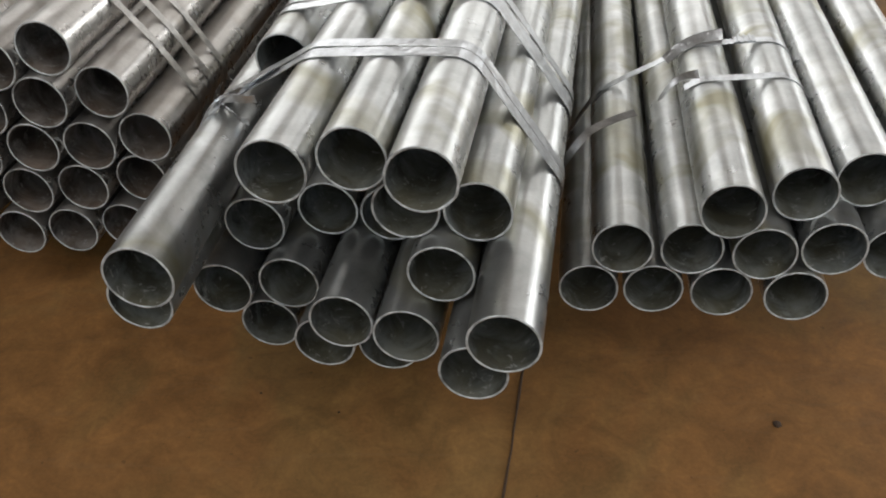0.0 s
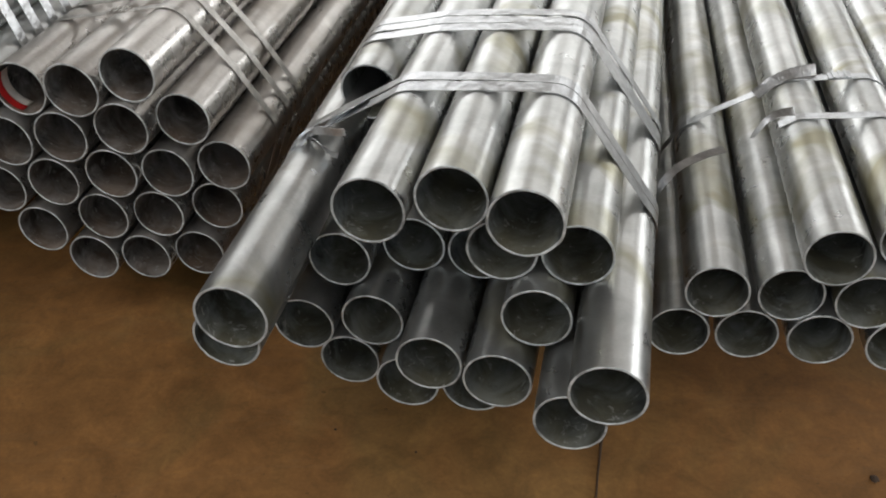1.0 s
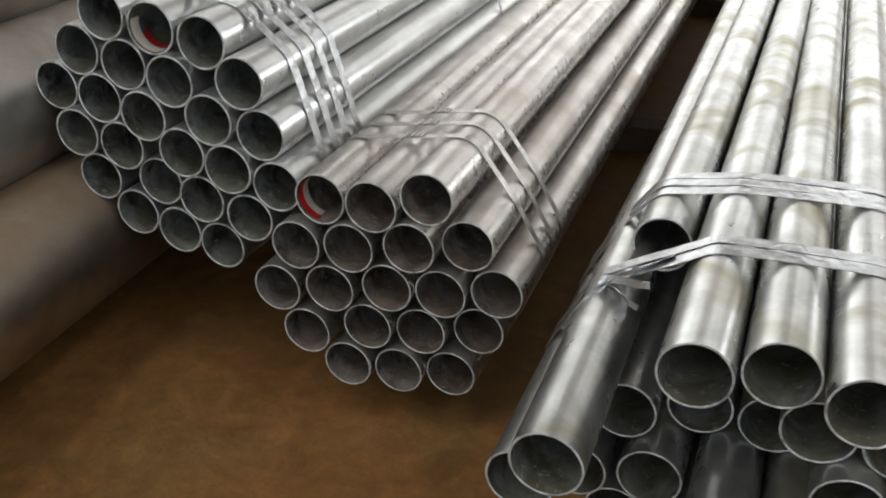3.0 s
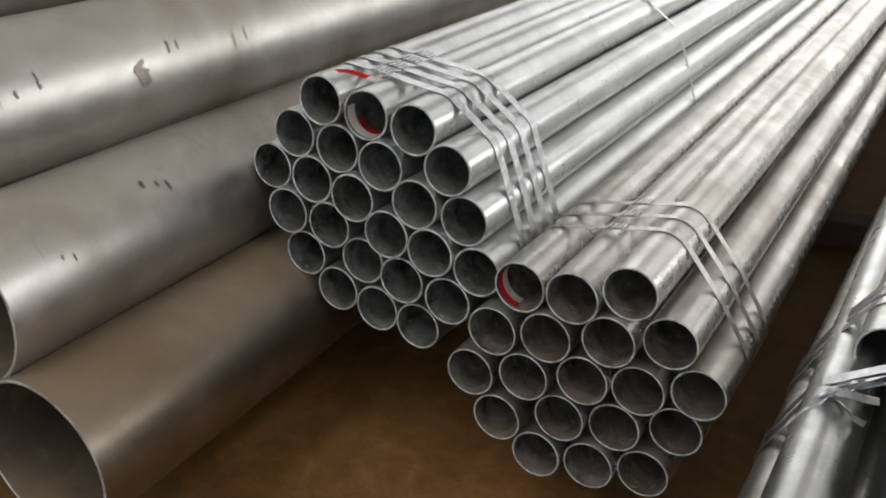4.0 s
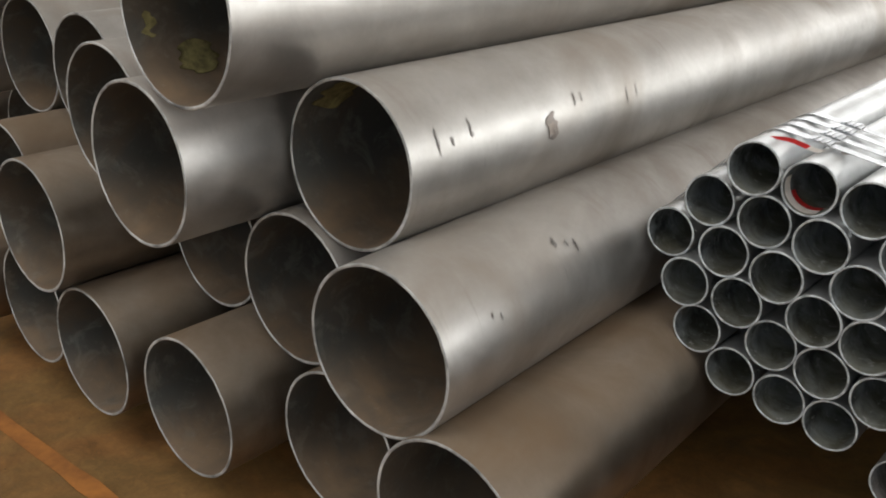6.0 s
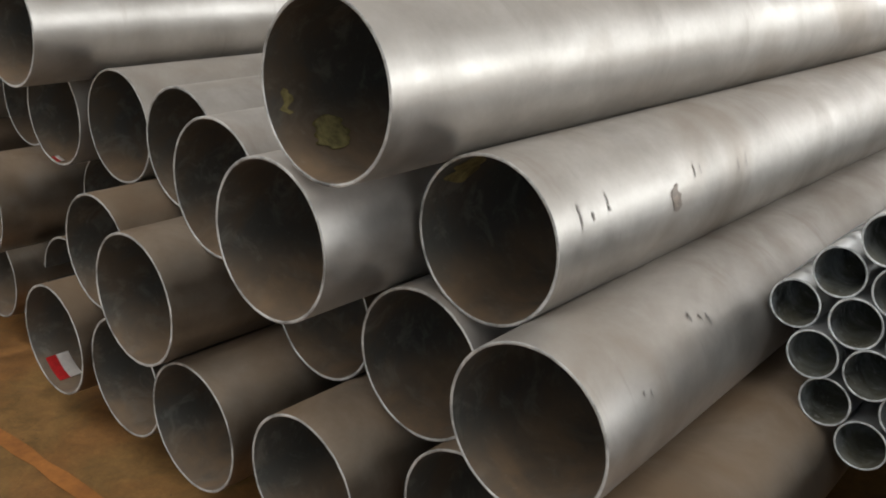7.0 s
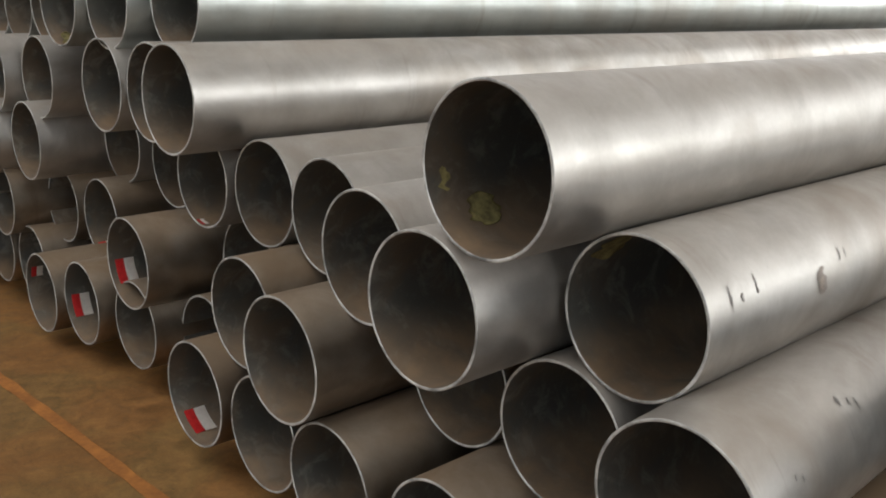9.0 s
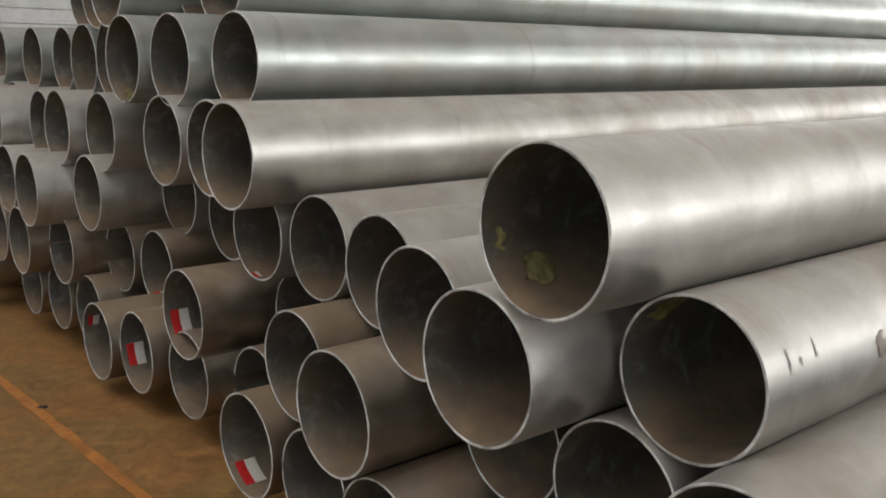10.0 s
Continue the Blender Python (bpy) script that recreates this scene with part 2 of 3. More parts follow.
def tube_mesh(name, radius, wall, length, seg, mats, seed, wobble, dent=None):
    """A length of pipe along +y from its cut end at the origin: bore, cut edge and outside, a little out of round."""
    ri, e = radius - wall, wall * 0.22
    prof = [(ri, length, 1), (ri, length * 0.5, 1), (ri, 0.6, 1), (ri, 0.12, 1), (ri, 0.02, 1), (ri, 2 * e, 1), (ri, e, 2), (ri + e, 0, 2), (radius - e, 0, 2), (radius, e, 0),
            (radius, 3 * e, 0), (radius, 0.02, 0), (radius, 0.12, 0), (radius, 0.4, 0), (radius, 1.2, 0), (radius, length * 0.5, 0), (radius, length, 0)]
    bm = bmesh.new()
    rings = []
    for r, y, _ in prof:
        ring = []
        for i in range(seg):
            a = 2 * math.pi * i / seg
            n = noise.noise(Vector((math.cos(a) * 1.1 + seed * 7.3, y * 2.0, math.sin(a) * 1.1)))
            nick = noise.noise(Vector((math.cos(a) * 9 + seed, 3.1, math.sin(a) * 9))) * 0.0009 if y < 0.004 else 0
            rr = r + wobble * n
            if dent is not None and y < 0.03:
                k = math.exp(-((math.degrees(a) - dent) / 16) ** 2) * (1 - y / 0.03)
                rr, nick = rr * (1 + 0.07 * k), nick + 0.013 * k
            ring.append(bm.verts.new((rr * math.cos(a), y + nick, rr * math.sin(a))))
        rings.append(ring)
    for k, (a, b) in enumerate(zip(rings, rings[1:])):
        for i in range(seg):
            j = (i + 1) % seg
            f = bm.faces.new((a[i], b[i], b[j], a[j]))
            f.material_index = prof[k][2]
            f.smooth = True
    last, first = rings[-1], rings[0]
    for i in range(seg):
        j = (i + 1) % seg
        bm.faces.new((last[i], first[i], first[j], last[j])).material_index = 0
    bm.normal_update()
    edge = bm.copy()
    bmesh.ops.delete(edge, geom=[f for f in edge.faces if f.material_index != 2], context="FACES")
    bmesh.ops.delete(bm, geom=[f for f in bm.faces if f.material_index == 2], context="FACES")
    me, lip = bpy.data.meshes.new(name), bpy.data.meshes.new("rim")
    bm.to_mesh(me)
    edge.to_mesh(lip)
    bm.free()
    edge.free()
    for m in mats:
        me.materials.append(m)
        lip.materials.append(m)
    RIMS[me.name] = lip
    return me


def patch_inside(name, radius, a0, a1, y0, y1, mat, parent, label="", ragged=0.0, seed=0):
    """A thin label or paint mark on the curve of a bore, between two angles (degrees, 0 along +x, 90 up)."""
    bm = bmesh.new()
    rows, n, m = [], (28 if ragged else 12), (8 if ragged else 5)
    for i in range(n + 1):
        a = radians(a0 + (a1 - a0) * i / n)
        line = []
        for j in range(m + 1):
            y = y0 + (y1 - y0) * j / m
            k = 0.0
            if ragged:
                u = 2 * i / n - 1
                swell = math.sqrt(max(0.02, 1 - u * u)) * (0.8 + 0.5 * noise.noise(Vector((i * 0.22 + seed, 0.5, seed * 3.1))))
                k = ((y0 + y1) / 2 - y) * (1 - swell) + ragged * 0.6 * noise.noise(Vector((i * 0.16 + seed, 1.7, seed)))
            line.append(((radius - 0.0022) * math.cos(a), y + k, (radius - 0.0022) * math.sin(a)))
        rows.append([bm.verts.new(p) for p in line])
    for p, q in zip(rows, rows[1:]):
        for j in range(m):
            bm.faces.new((p[j], p[j + 1], q[j + 1], q[j]))
    bmesh.ops.solidify(bm, geom=bm.faces[:], thickness=0.0004)
    return link(name, bm, [mat], parent, label, True)


# ---- the hall ----
x0, x1, y0, y1, hh = HALL
gm = bmesh.new()
NX, NY = 60, 60
grid = [[gm.verts.new((-60 + 120 * i / NX, -60 + 120 * j / NY, 0)) for j in range(NY + 1)] for i in range(NX + 1)]
for i in range(NX):
    for j in range(NY):
        gm.faces.new((grid[i][j], grid[i + 1][j], grid[i + 1][j + 1], grid[i][j + 1]))
tagged(link("floor", gm, [FLOOR]), "worn rust-brown painted concrete warehouse floor with scuffs", "floor", kind="structure")

# saw-cut joint, a shallow dark ridge of grime along it
JOINT = material("joint_grime", 0.9)[0]
JOINT.node_tree.nodes["Principled BSDF"].inputs["Base Color"].default_value = (0.055, 0.03, 0.014, 1)
bm = bmesh.new()
random.seed(4)
pa, pb = Vector((-0.10, 0.0, 0)), Vector((0.82, 5.2, 0))
side = Vector((pb.y - pa.y, pa.x - pb.x, 0)).normalized()
prev = None
for i in range(121):
    p = pa.lerp(pb, i / 120) + side * random.uniform(-0.0012, 0.0012)
    w = random.uniform(0.0015, 0.0038)
    cur = [bm.verts.new(p + side * s * w + Vector((0, 0, z))) for s, z in ((-1, 0.0), (-0.6, 0.004), (0.6, 0.004), (1, 0.0))]
    if prev:
        for k in range(3):
            bm.faces.new((prev[k], prev[k + 1], cur[k + 1], cur[k]))
    prev = cur
tagged(link("floor_joint", bm, [JOINT]), "thin dark saw-cut joint in the concrete floor", "floor joint", kind="structure")

# orange lane line
bm = bmesh.new()
la, lb = Vector((-1.0, 0.85, 0)), Vector((-15.0, 2.51, 0))
side = Vector((lb.y - la.y, la.x - lb.x, 0)).normalized()
prev = None
for i in range(141):
    p = la.lerp(lb, i / 140)
    w = 0.024 + 0.012 * noise.noise(Vector((i * 0.7, 0, 3)))
    cur = [bm.verts.new(p + side * s * w + Vector((0, 0, 0.004))) for s in (-1, 1)]
    if prev:
        bm.faces.new((prev[0], prev[1], cur[1], cur[0]))
    prev = cur
tagged(link("floor_line", bm, [LINE]), "faded orange painted lane line on the floor", "floor marking", kind="structure")


def ribbed_wall(name, ax, fixed, lo, hi, out, base=0.0, head=HALL[4]):
    """Sheet wall with horizontal ribs; ax: the axis that it runs along."""
    bm = bmesh.new()
    z = base
    prof = []
    while z < head:
        prof += [(0.0, z), (0.0, z + 0.15), (0.03, z + 0.17), (0.03, z + 0.21), (0.0, z + 0.23)]
        z += 0.25
    prof = [(d, min(q, head)) for d, q in prof]
    prof += [(0.0, head), (-0.15, head), (-0.15, base)]
    ends = []
    for s in (lo, hi):
        ends.append([bm.verts.new((s, fixed - out * d, q) if ax == "x" else (fixed - out * d, s, q)) for d, q in prof])
    n = len(prof)
    for k in range(n):
        bm.faces.new((ends[0][k], ends[1][k], ends[1][(k + 1) % n], ends[0][(k + 1) % n]))
    bmesh.ops.recalc_face_normals(bm, faces=bm.faces[:])
    tagged(link(name, bm, [SHEET]), "pale grey ribbed sheet-metal warehouse wall", "wall", kind="structure")


ribbed_wall("wall_west", "y", x0, y0, y1, -1)
ribbed_wall("wall_east", "y", x1, y0, y1, 1, 0.0, EAST[2])
ribbed_wall("wall_east_b", "y", x1, y0, EAST[0], 1, EAST[2], EAST[3])
ribbed_wall("wall_east_c", "y", x1, EAST[1], y1, 1, EAST[2], EAST[3])
ribbed_wall("wall_east_d", "y", x1, y0, y1, 1, EAST[3])
ribbed_wall("wall_north", "x", y1, x0, x1, 1, 0.0, BAND[2])
ribbed_wall("wall_north_b", "x", y1, x0, BAND[0], 1, BAND[2], BAND[3])
ribbed_wall("wall_north_c", "x", y1, BAND[1], x1, 1, BAND[2], BAND[3])
ribbed_wall("wall_north_d", "x", y1, x0, x1, 1, BAND[3])
ribbed_wall("wall_south", "x", y0, x0, DOOR[0], -1)
ribbed_wall("wall_south_b", "x", y0, DOOR[1], x1, -1)
ribbed_wall("wall_south_c", "x", y0, DOOR[0], DOOR[1], -1, DOOR[2])
# roof with long open roof lights
bm = bmesh.new()
edges = [x0 - 0.2]
for sx in SKYLIGHTS:
    edges += [sx - SKY_W / 2, sx + SKY_W / 2]
edges.append(x1 + 0.2)
stops = [y0 - 0.2] + [v for run in SKY_RUNS for v in run] + [y1 + 0.2]
for a, b in zip(stops[::2], stops[1::2]):
    box(bm, x0 - 0.2, x1 + 0.2, a, b, hh, hh + 0.12)
for ya, yb in SKY_RUNS:
    for a, b in zip(edges[::2], edges[1::2]):
        box(bm, a, b, ya, yb, hh, hh + 0.12)
tagged(link("ceiling", bm, [ROOF]), "grey sheet roof with long roof lights", "ceiling", kind="structure")

# ---- pipes ----
YAW_CENTRE, YAW_RIGHT, YAW_BROWN, YAW_HEX, YAW_LARGE = -9.46, -7.00, -8.53, -8.34, -8.76
SMALL_R, LARGE_R, LENGTH = 0.0564, 0.1735, 9.0
CENTRE_ENDS = [
    (-0.269, 1.178, 0.611),
    (-0.148, 1.194, 0.621),
    (-0.042, 1.127, 0.625),
    (0.043, 1.198, 0.518),
    (-0.314, 1.625, 0.579),
    (-0.461, 1.062, 0.503),
    (-0.504, 1.144, 0.389),
    (-0.351, 1.350, 0.394),
    (-0.223, 1.385, 0.401),
    (-0.106, 1.353, 0.409),
    (-0.072, 1.217, 0.513),
    (-0.422, 1.319, 0.272),
    (-0.295, 1.301, 0.297),
    (-0.344, 1.316, 0.189),
    (-0.189, 1.180, 0.309),
    (-0.232, 1.240, 0.208),
    (-0.077, 1.135, 0.314),
    (-0.116, 1.239, 0.198),
    (-0.017, 1.168, 0.418),
    (0.075, 0.994, 0.425),
    (0.032, 1.045, 0.316),
]
RIGHT_ENDS = [
    (0.261, 1.373, 0.216),
    (0.382, 1.361, 0.222),
    (0.499, 1.325, 0.242),
    (0.624, 1.294, 0.255),
    (0.314, 1.359, 0.321),
    (0.436, 1.340, 0.331),
    (0.556, 1.306, 0.343),
    (0.672, 1.297, 0.359),
    (0.485, 1.309, 0.434),
    (0.614, 1.335, 0.451),
    (0.735, 1.370, 0.455),
    (0.785, 1.300, 0.345),
    (0.865, 1.380, 0.455),
    (0.910, 1.400, 0.345),
]
BROWN_ENDS = [
    (-1.003, 1.665, 0.565),
    (-0.886, 1.634, 0.577),
    (-0.774, 1.641, 0.605),
    (-1.060, 1.662, 0.451),
    (-0.939, 1.646, 0.469),
    (-0.807, 1.632, 0.495),
    (-0.690, 1.657, 0.503),
    (-1.112, 1.672, 0.332),
    (-0.986, 1.655, 0.359),
    (-0.858, 1.649, 0.383),
    (-0.743, 1.653, 0.383),
    (-0.625, 1.657, 0.399),
    (-1.046, 1.664, 0.235),
    (-0.905, 1.662, 0.270),
    (-0.787, 1.667, 0.273),
    (-0.662, 1.679, 0.287),
    (-0.953, 1.664, 0.160),
    (-0.835, 1.661, 0.165),
    (-0.719, 1.673, 0.168),
]
HEX_ENDS = [
    (-1.494, 1.756, 0.884),
    (-1.384, 1.753, 0.863),
    (-1.267, 1.737, 0.848),
    (-1.581, 1.783, 0.792),
    (-1.459, 1.757, 0.778),
    (-1.340, 1.724, 0.763),
    (-1.181, 1.713, 0.778),
    (-1.665, 1.812, 0.694),
    (-1.533, 1.765, 0.693),
    (-1.413, 1.728, 0.678),
    (-1.255, 1.709, 0.693),
    (-1.143, 1.712, 0.671),
    (-1.609, 1.775, 0.601),
    (-1.488, 1.752, 0.592),
    (-1.327, 1.716, 0.609),
    (-1.219, 1.704, 0.588),
    (-1.110, 1.700, 0.563),
    (-1.571, 1.781, 0.496),
    (-1.406, 1.753, 0.516),
    (-1.296, 1.723, 0.499),
    (-1.181, 1.710, 0.475),
    (-1.485, 1.771, 0.420),
    (-1.371, 1.747, 0.401),
    (-1.262, 1.731, 0.385),
]
LARGE_ROW_1 = [
    (-1.791, 1.106, 0.309),
    (-2.145, 1.231, 0.274),
    (-2.541, 1.170, 0.262),
    (-2.945, 1.222, 0.259),
    (-3.280, 1.291, 0.276),
    (-3.665, 1.342, 0.273),
    (-4.370, 1.600, 0.270),
    (-4.762, 1.610, 0.271),
    (-5.108, 1.625, 0.241),
    (-6.240, 1.870, 0.270),
    (-4.020, 1.660, 0.272),
    (-5.500, 1.800, 0.270),
    (-5.870, 1.840, 0.270),
]
LARGE_ROW_2 = [
    (-1.970, 1.141, 0.597),
    (-2.311, 1.302, 0.574),
    (-2.683, 1.429, 0.561),
    (-3.103, 1.206, 0.574),
    (-3.478, 1.391, 0.572),
    (-4.323, 1.556, 0.533),
    (-4.990, 1.864, 0.550),
    (-5.335, 1.887, 0.556),
    (-5.680, 1.771, 0.552),
    (-6.030, 1.727, 0.552),
    (-3.870, 1.750, 0.570),
    (-4.660, 2.150, 0.575),
    (-6.390, 1.780, 0.555),
]
LARGE_ROW_3 = [
    (-2.150, 1.294, 0.884),
    (-2.547, 1.112, 0.859),
    (-2.900, 1.314, 0.867),
    (-3.253, 1.533, 0.877),
    (-3.610, 1.609, 0.886),
    (-3.988, 1.657, 0.880),
    (-5.340, 1.744, 0.866),
    (-5.720, 1.641, 0.850),
    (-4.360, 1.809, 0.872),
    (-4.950, 1.970, 0.872),
    (-6.200, 1.759, 0.846),
]
LARGE_ROW_4 = [
    (-2.371, 1.085, 1.179),
    (-3.842, 1.435, 1.178),
    (-4.190, 1.607, 1.165),
    (-4.540, 1.641, 1.165),
    (-5.208, 1.753, 1.150),
    (-5.600, 1.752, 1.145),
    (-6.000, 1.868, 1.130),
    (-6.400, 1.798, 1.130),
    (-6.760, 2.000, 1.130),
    (-7.127, 2.250, 1.135),
    (-4.880, 2.350, 1.160),
]
LARGE_ROW_5 = [
    (-4.129, 1.688, 1.472),
    (-4.484, 1.653, 1.470),
    (-4.836, 1.664, 1.469),
    (-5.580, 1.896, 1.450),
    (-6.690, 2.177, 1.452),
    (-7.045, 2.350, 1.455),
    (-5.190, 1.814, 1.466),
    (-6.340, 2.183, 1.450),
    (-5.960, 2.450, 1.460),
]


def meshes(name, radius, wall, seg, mats, count, wobble):
    return [tube_mesh(name, radius, wall, LENGTH, seg, mats, k + 1, wobble) for k in range(count)]


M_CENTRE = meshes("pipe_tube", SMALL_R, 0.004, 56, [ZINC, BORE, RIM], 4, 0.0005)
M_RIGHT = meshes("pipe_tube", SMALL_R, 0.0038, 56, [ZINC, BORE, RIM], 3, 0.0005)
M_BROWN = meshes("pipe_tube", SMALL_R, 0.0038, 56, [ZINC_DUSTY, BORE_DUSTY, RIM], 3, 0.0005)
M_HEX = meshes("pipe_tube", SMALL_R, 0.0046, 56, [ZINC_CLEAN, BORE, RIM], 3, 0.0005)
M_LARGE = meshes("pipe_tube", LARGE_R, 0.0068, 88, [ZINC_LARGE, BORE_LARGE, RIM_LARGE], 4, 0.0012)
STACKS = {}


def pipes(stack, ends, yaw, shapes, label, group, lifts=(), turns=(), jitter=0.2):
    """Each pipe is one thing. lifts: index and the degrees by which the pipe dips towards its far end."""
    lift, turn = dict(lifts), dict(turns)
    made = []
    for i, (x, y, z) in enumerate(ends):
        ob = new("steel_pipe", shapes[i % len(shapes)])
        dip = lift.get(i, 0.0)
        ob.matrix_world = pose(x, y, z, -dip, 0, yaw + turn.get(i, 0.0) + random.uniform(-jitter, jitter)) @ pose(0, 0, 0, 0, random.uniform(0, 360), 0)
        tagged(ob, label, "pipe", group)
        made.append((ob, x, y, z, yaw, dip))
    STACKS[stack] = made
    return made


random.seed(11)
pipes("centre", CENTRE_ENDS, YAW_CENTRE, M_CENTRE, "galvanised steel pipe with olive stains in a loosely strapped heap", "pipes of the loose strapped bundle", [(0, 0.8), (1, 0.8), (2, 0.8)], [(5, 0.8)])
bent = STACKS["centre"][2]
bent[0].data = tube_mesh("pipe_tube", SMALL_R, 0.004, LENGTH, 56, [ZINC, BORE, RIM], 9, 0.0005, 322)
bent[0].matrix_world = pose(*bent[1:4], -bent[5], 0, bent[4])
tagged(bent[0], "galvanised steel pipe with a torn lip at its cut end")
pipes("right", RIGHT_ENDS, YAW_RIGHT, M_RIGHT, "dull grey galvanised steel pipe in a low strapped bundle", "pipes of the low bundle")
pipes("brown", BROWN_ENDS, YAW_BROWN, M_BROWN, "dusty brownish galvanised steel pipe in a six-sided strapped bundle", "pipes of the dusty bundle")
pipes("hex", HEX_ENDS, YAW_HEX, M_HEX, "clean bright galvanised steel pipe in a six-sided strapped bundle", "pipes of the bright bundle")
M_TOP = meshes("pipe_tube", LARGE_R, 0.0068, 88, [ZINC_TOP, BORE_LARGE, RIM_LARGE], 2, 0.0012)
LARGE = LARGE_ROW_1 + LARGE_ROW_2 + LARGE_ROW_3 + LARGE_ROW_4
random.seed(23)
for z, start, count in ((0.27, -6.62, 9), (0.57, -6.75, 8), (0.87, -6.56, 8), (1.16, -7.52, 5)):
    LARGE = LARGE + [(start - 0.365 * k + random.uniform(-0.006, 0.006), 1.95 + 0.05 * k + random.uniform(-0.12, 0.15), z) for k in range(count)]
TOP = LARGE_ROW_5 + [(-7.4 - 0.37 * k, 2.3 + 0.1 * k, 1.465) for k in range(3)] + [(-4.34, 1.786, 1.77), (-4.69, 1.932, 1.77), (-5.03, 1.719, 1.77), (-5.38, 1.865, 1.77), (-5.73, 1.99, 1.77)]
M_LOW = meshes("pipe_tube", LARGE_R, 0.0068, 88, [ZINC_BROWN_DIM, BORE_LARGE, RIM_LARGE], 3, 0.0012)
pipes("large", LARGE, YAW_LARGE, M_LARGE, "large dusty galvanised steel pipe in a tall stack", "pipes of the large stack", turns=[(0, 1.7), (len(LARGE_ROW_1), 1.9)], jitter=0.08)
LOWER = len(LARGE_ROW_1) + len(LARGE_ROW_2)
# low pipes take the copy that has dust and dimness in its colour
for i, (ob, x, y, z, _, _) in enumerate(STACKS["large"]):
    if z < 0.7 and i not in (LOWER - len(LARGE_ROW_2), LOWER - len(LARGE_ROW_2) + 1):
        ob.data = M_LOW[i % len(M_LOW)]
        tagged(ob, "large dusty steel pipe coloured darker and browner low in the stack")
pipes("top", TOP, YAW_LARGE, M_TOP, "large clean pale galvanised steel pipe on top of a tall stack", "pipes of the large stack")

for made in list(STACKS.values()):
    for row in made:
        new("rim", RIMS[row[0].data.name]).parent = row[0]


def rolled(made, i):
    """The angle by which a pipe's mesh is rolled about its own axis, so that marks can be put at a true height."""
    ob = made[i][0]
    v = ob.matrix_world.to_3x3() @ Vector((1, 0, 0))
    return math.degrees(math.atan2(v.z, math.hypot(v.x, v.y) * (1 if v.x >= 0 else -1)))


def tag_in(stack, i, radius, angle, spread, y0, y1, white_first):
    """A red and white label stuck inside a pipe, centred at an angle (0 right, 90 up)."""
    ob = STACKS[stack][i][0]
    a = angle - rolled(STACKS[stack], i)
    ym = y0 + (y1 - y0) * 0.45
    first, second = (TAG_WHITE, TAG_RED) if white_first else (TAG_RED, TAG_WHITE)
    patch_inside("sticker", radius, a - spread, a + spread, y0, ym, first, ob, "red and white paper sticker")
    patch_inside("sticker", radius, a - spread, a + spread, ym, y1, second, ob, "red and white paper sticker")


RI_S, RI_L = SMALL_R - 0.0044, LARGE_R - 0.0068
tag_in("brown", 0, RI_S, 205, 55, 0.006, 0.045, False)
L1, L2, L3 = 0, len(LARGE_ROW_1), len(LARGE_ROW_1) + len(LARGE_ROW_2)
L4 = L3 + len(LARGE_ROW_3)
tag_in("large", L1 + 5, RI_L, 238, 17, 0.025, 0.10, False)
tag_in("large", L1 + 7, RI_L, 200, 17, 0.025, 0.10, False)
tag_in("large", L1 + 8, RI_L, 160, 9, 0.02, 0.07, False)
tag_in("large", L2 + 5, RI_L, 205, 17, 0.025, 0.10, False)
tag_in("large", L2 + 6, RI_L, 245, 12, 0.02, 0.1, False)
tag_in("large", L3 + 5, RI_L, 258, 8, 0.004, 0.03, False)


def chalk(stack, i, angle, spread, y0, y1, seed):
    patch_inside("paint_mark", RI_L, angle - rolled(STACKS[stack], i) - spread, angle - rolled(STACKS[stack], i) + spread, y0, y1, MARK_YELLOW, STACKS[stack][i][0], "smeared olive-yellow paint mark", 0.03, seed)


chalk("large", L4, 222, 14, 0.07, 0.18, 1)
chalk("large", L4, 195, 9, 0.03, 0.06, 4)
chalk("large", L3, 136, 18, 0.035, 0.15, 2)
chalk("top", 2, 265, 38, 0.02, 0.12, 3)
def patch_on(name, stack, i, radius, angle, spread, y0, y1, mat, label, ragged, seed):
    """A thin mark on the outside of a pipe."""
    a = angle - rolled(STACKS[stack], i)
    patch_inside(name, radius + 0.0022 + 0.0018, a - spread, a + spread, y0, y1, mat, STACKS[stack][i][0], label, ragged, seed)


patch_on("rust_stain", "large", L3, LARGE_R, 11, 10, 0.415, 0.462, RUST_SMEAR, "brown heat stain round a weld repair", 0.03, 5)
patch_on("weld_patch", "large", L3, LARGE_R + 0.0008, 9, 4.5, 0.424, 0.452, WELD, "pale weld repair spot", 0.012, 6)
for k, (row, ang, wide, ya, yb) in enumerate((
    (L3, 22, 9, 0.078, 0.085), (L3, 20, 3, 0.118, 0.126), (L3, 27, 5, 0.178, 0.183), (L3, 21, 2, 0.176, 0.185), (L3, 25, 5, 0.532, 0.538), (L3, 25, 4, 0.56, 0.565),
    (L3, 16, 7, 0.745, 0.75), (L3, 20, 6, 0.79, 0.794), (L2, 49, 4, 0.395, 0.405), (L2, 45, 3, 0.43, 0.437), (L2, 41, 5, 0.455, 0.463), (L2, 26, 2, 0.14, 0.146), (L2, 23, 3, 0.165, 0.17),
)):
    patch_on("rub_mark", "large", row, LARGE_R, ang, wide, ya, yb, RUB, "dark rubbed mark on the zinc", 0.006, 20 + k)
hex_ob, hex_roll = STACKS["hex"][1][0], rolled(STACKS["hex"], 1)
patch_inside("sticker", RI_S, 165 - hex_roll, 292 - hex_roll, 0.005, 0.032, TAG_WHITE, hex_ob, "white paper sticker")
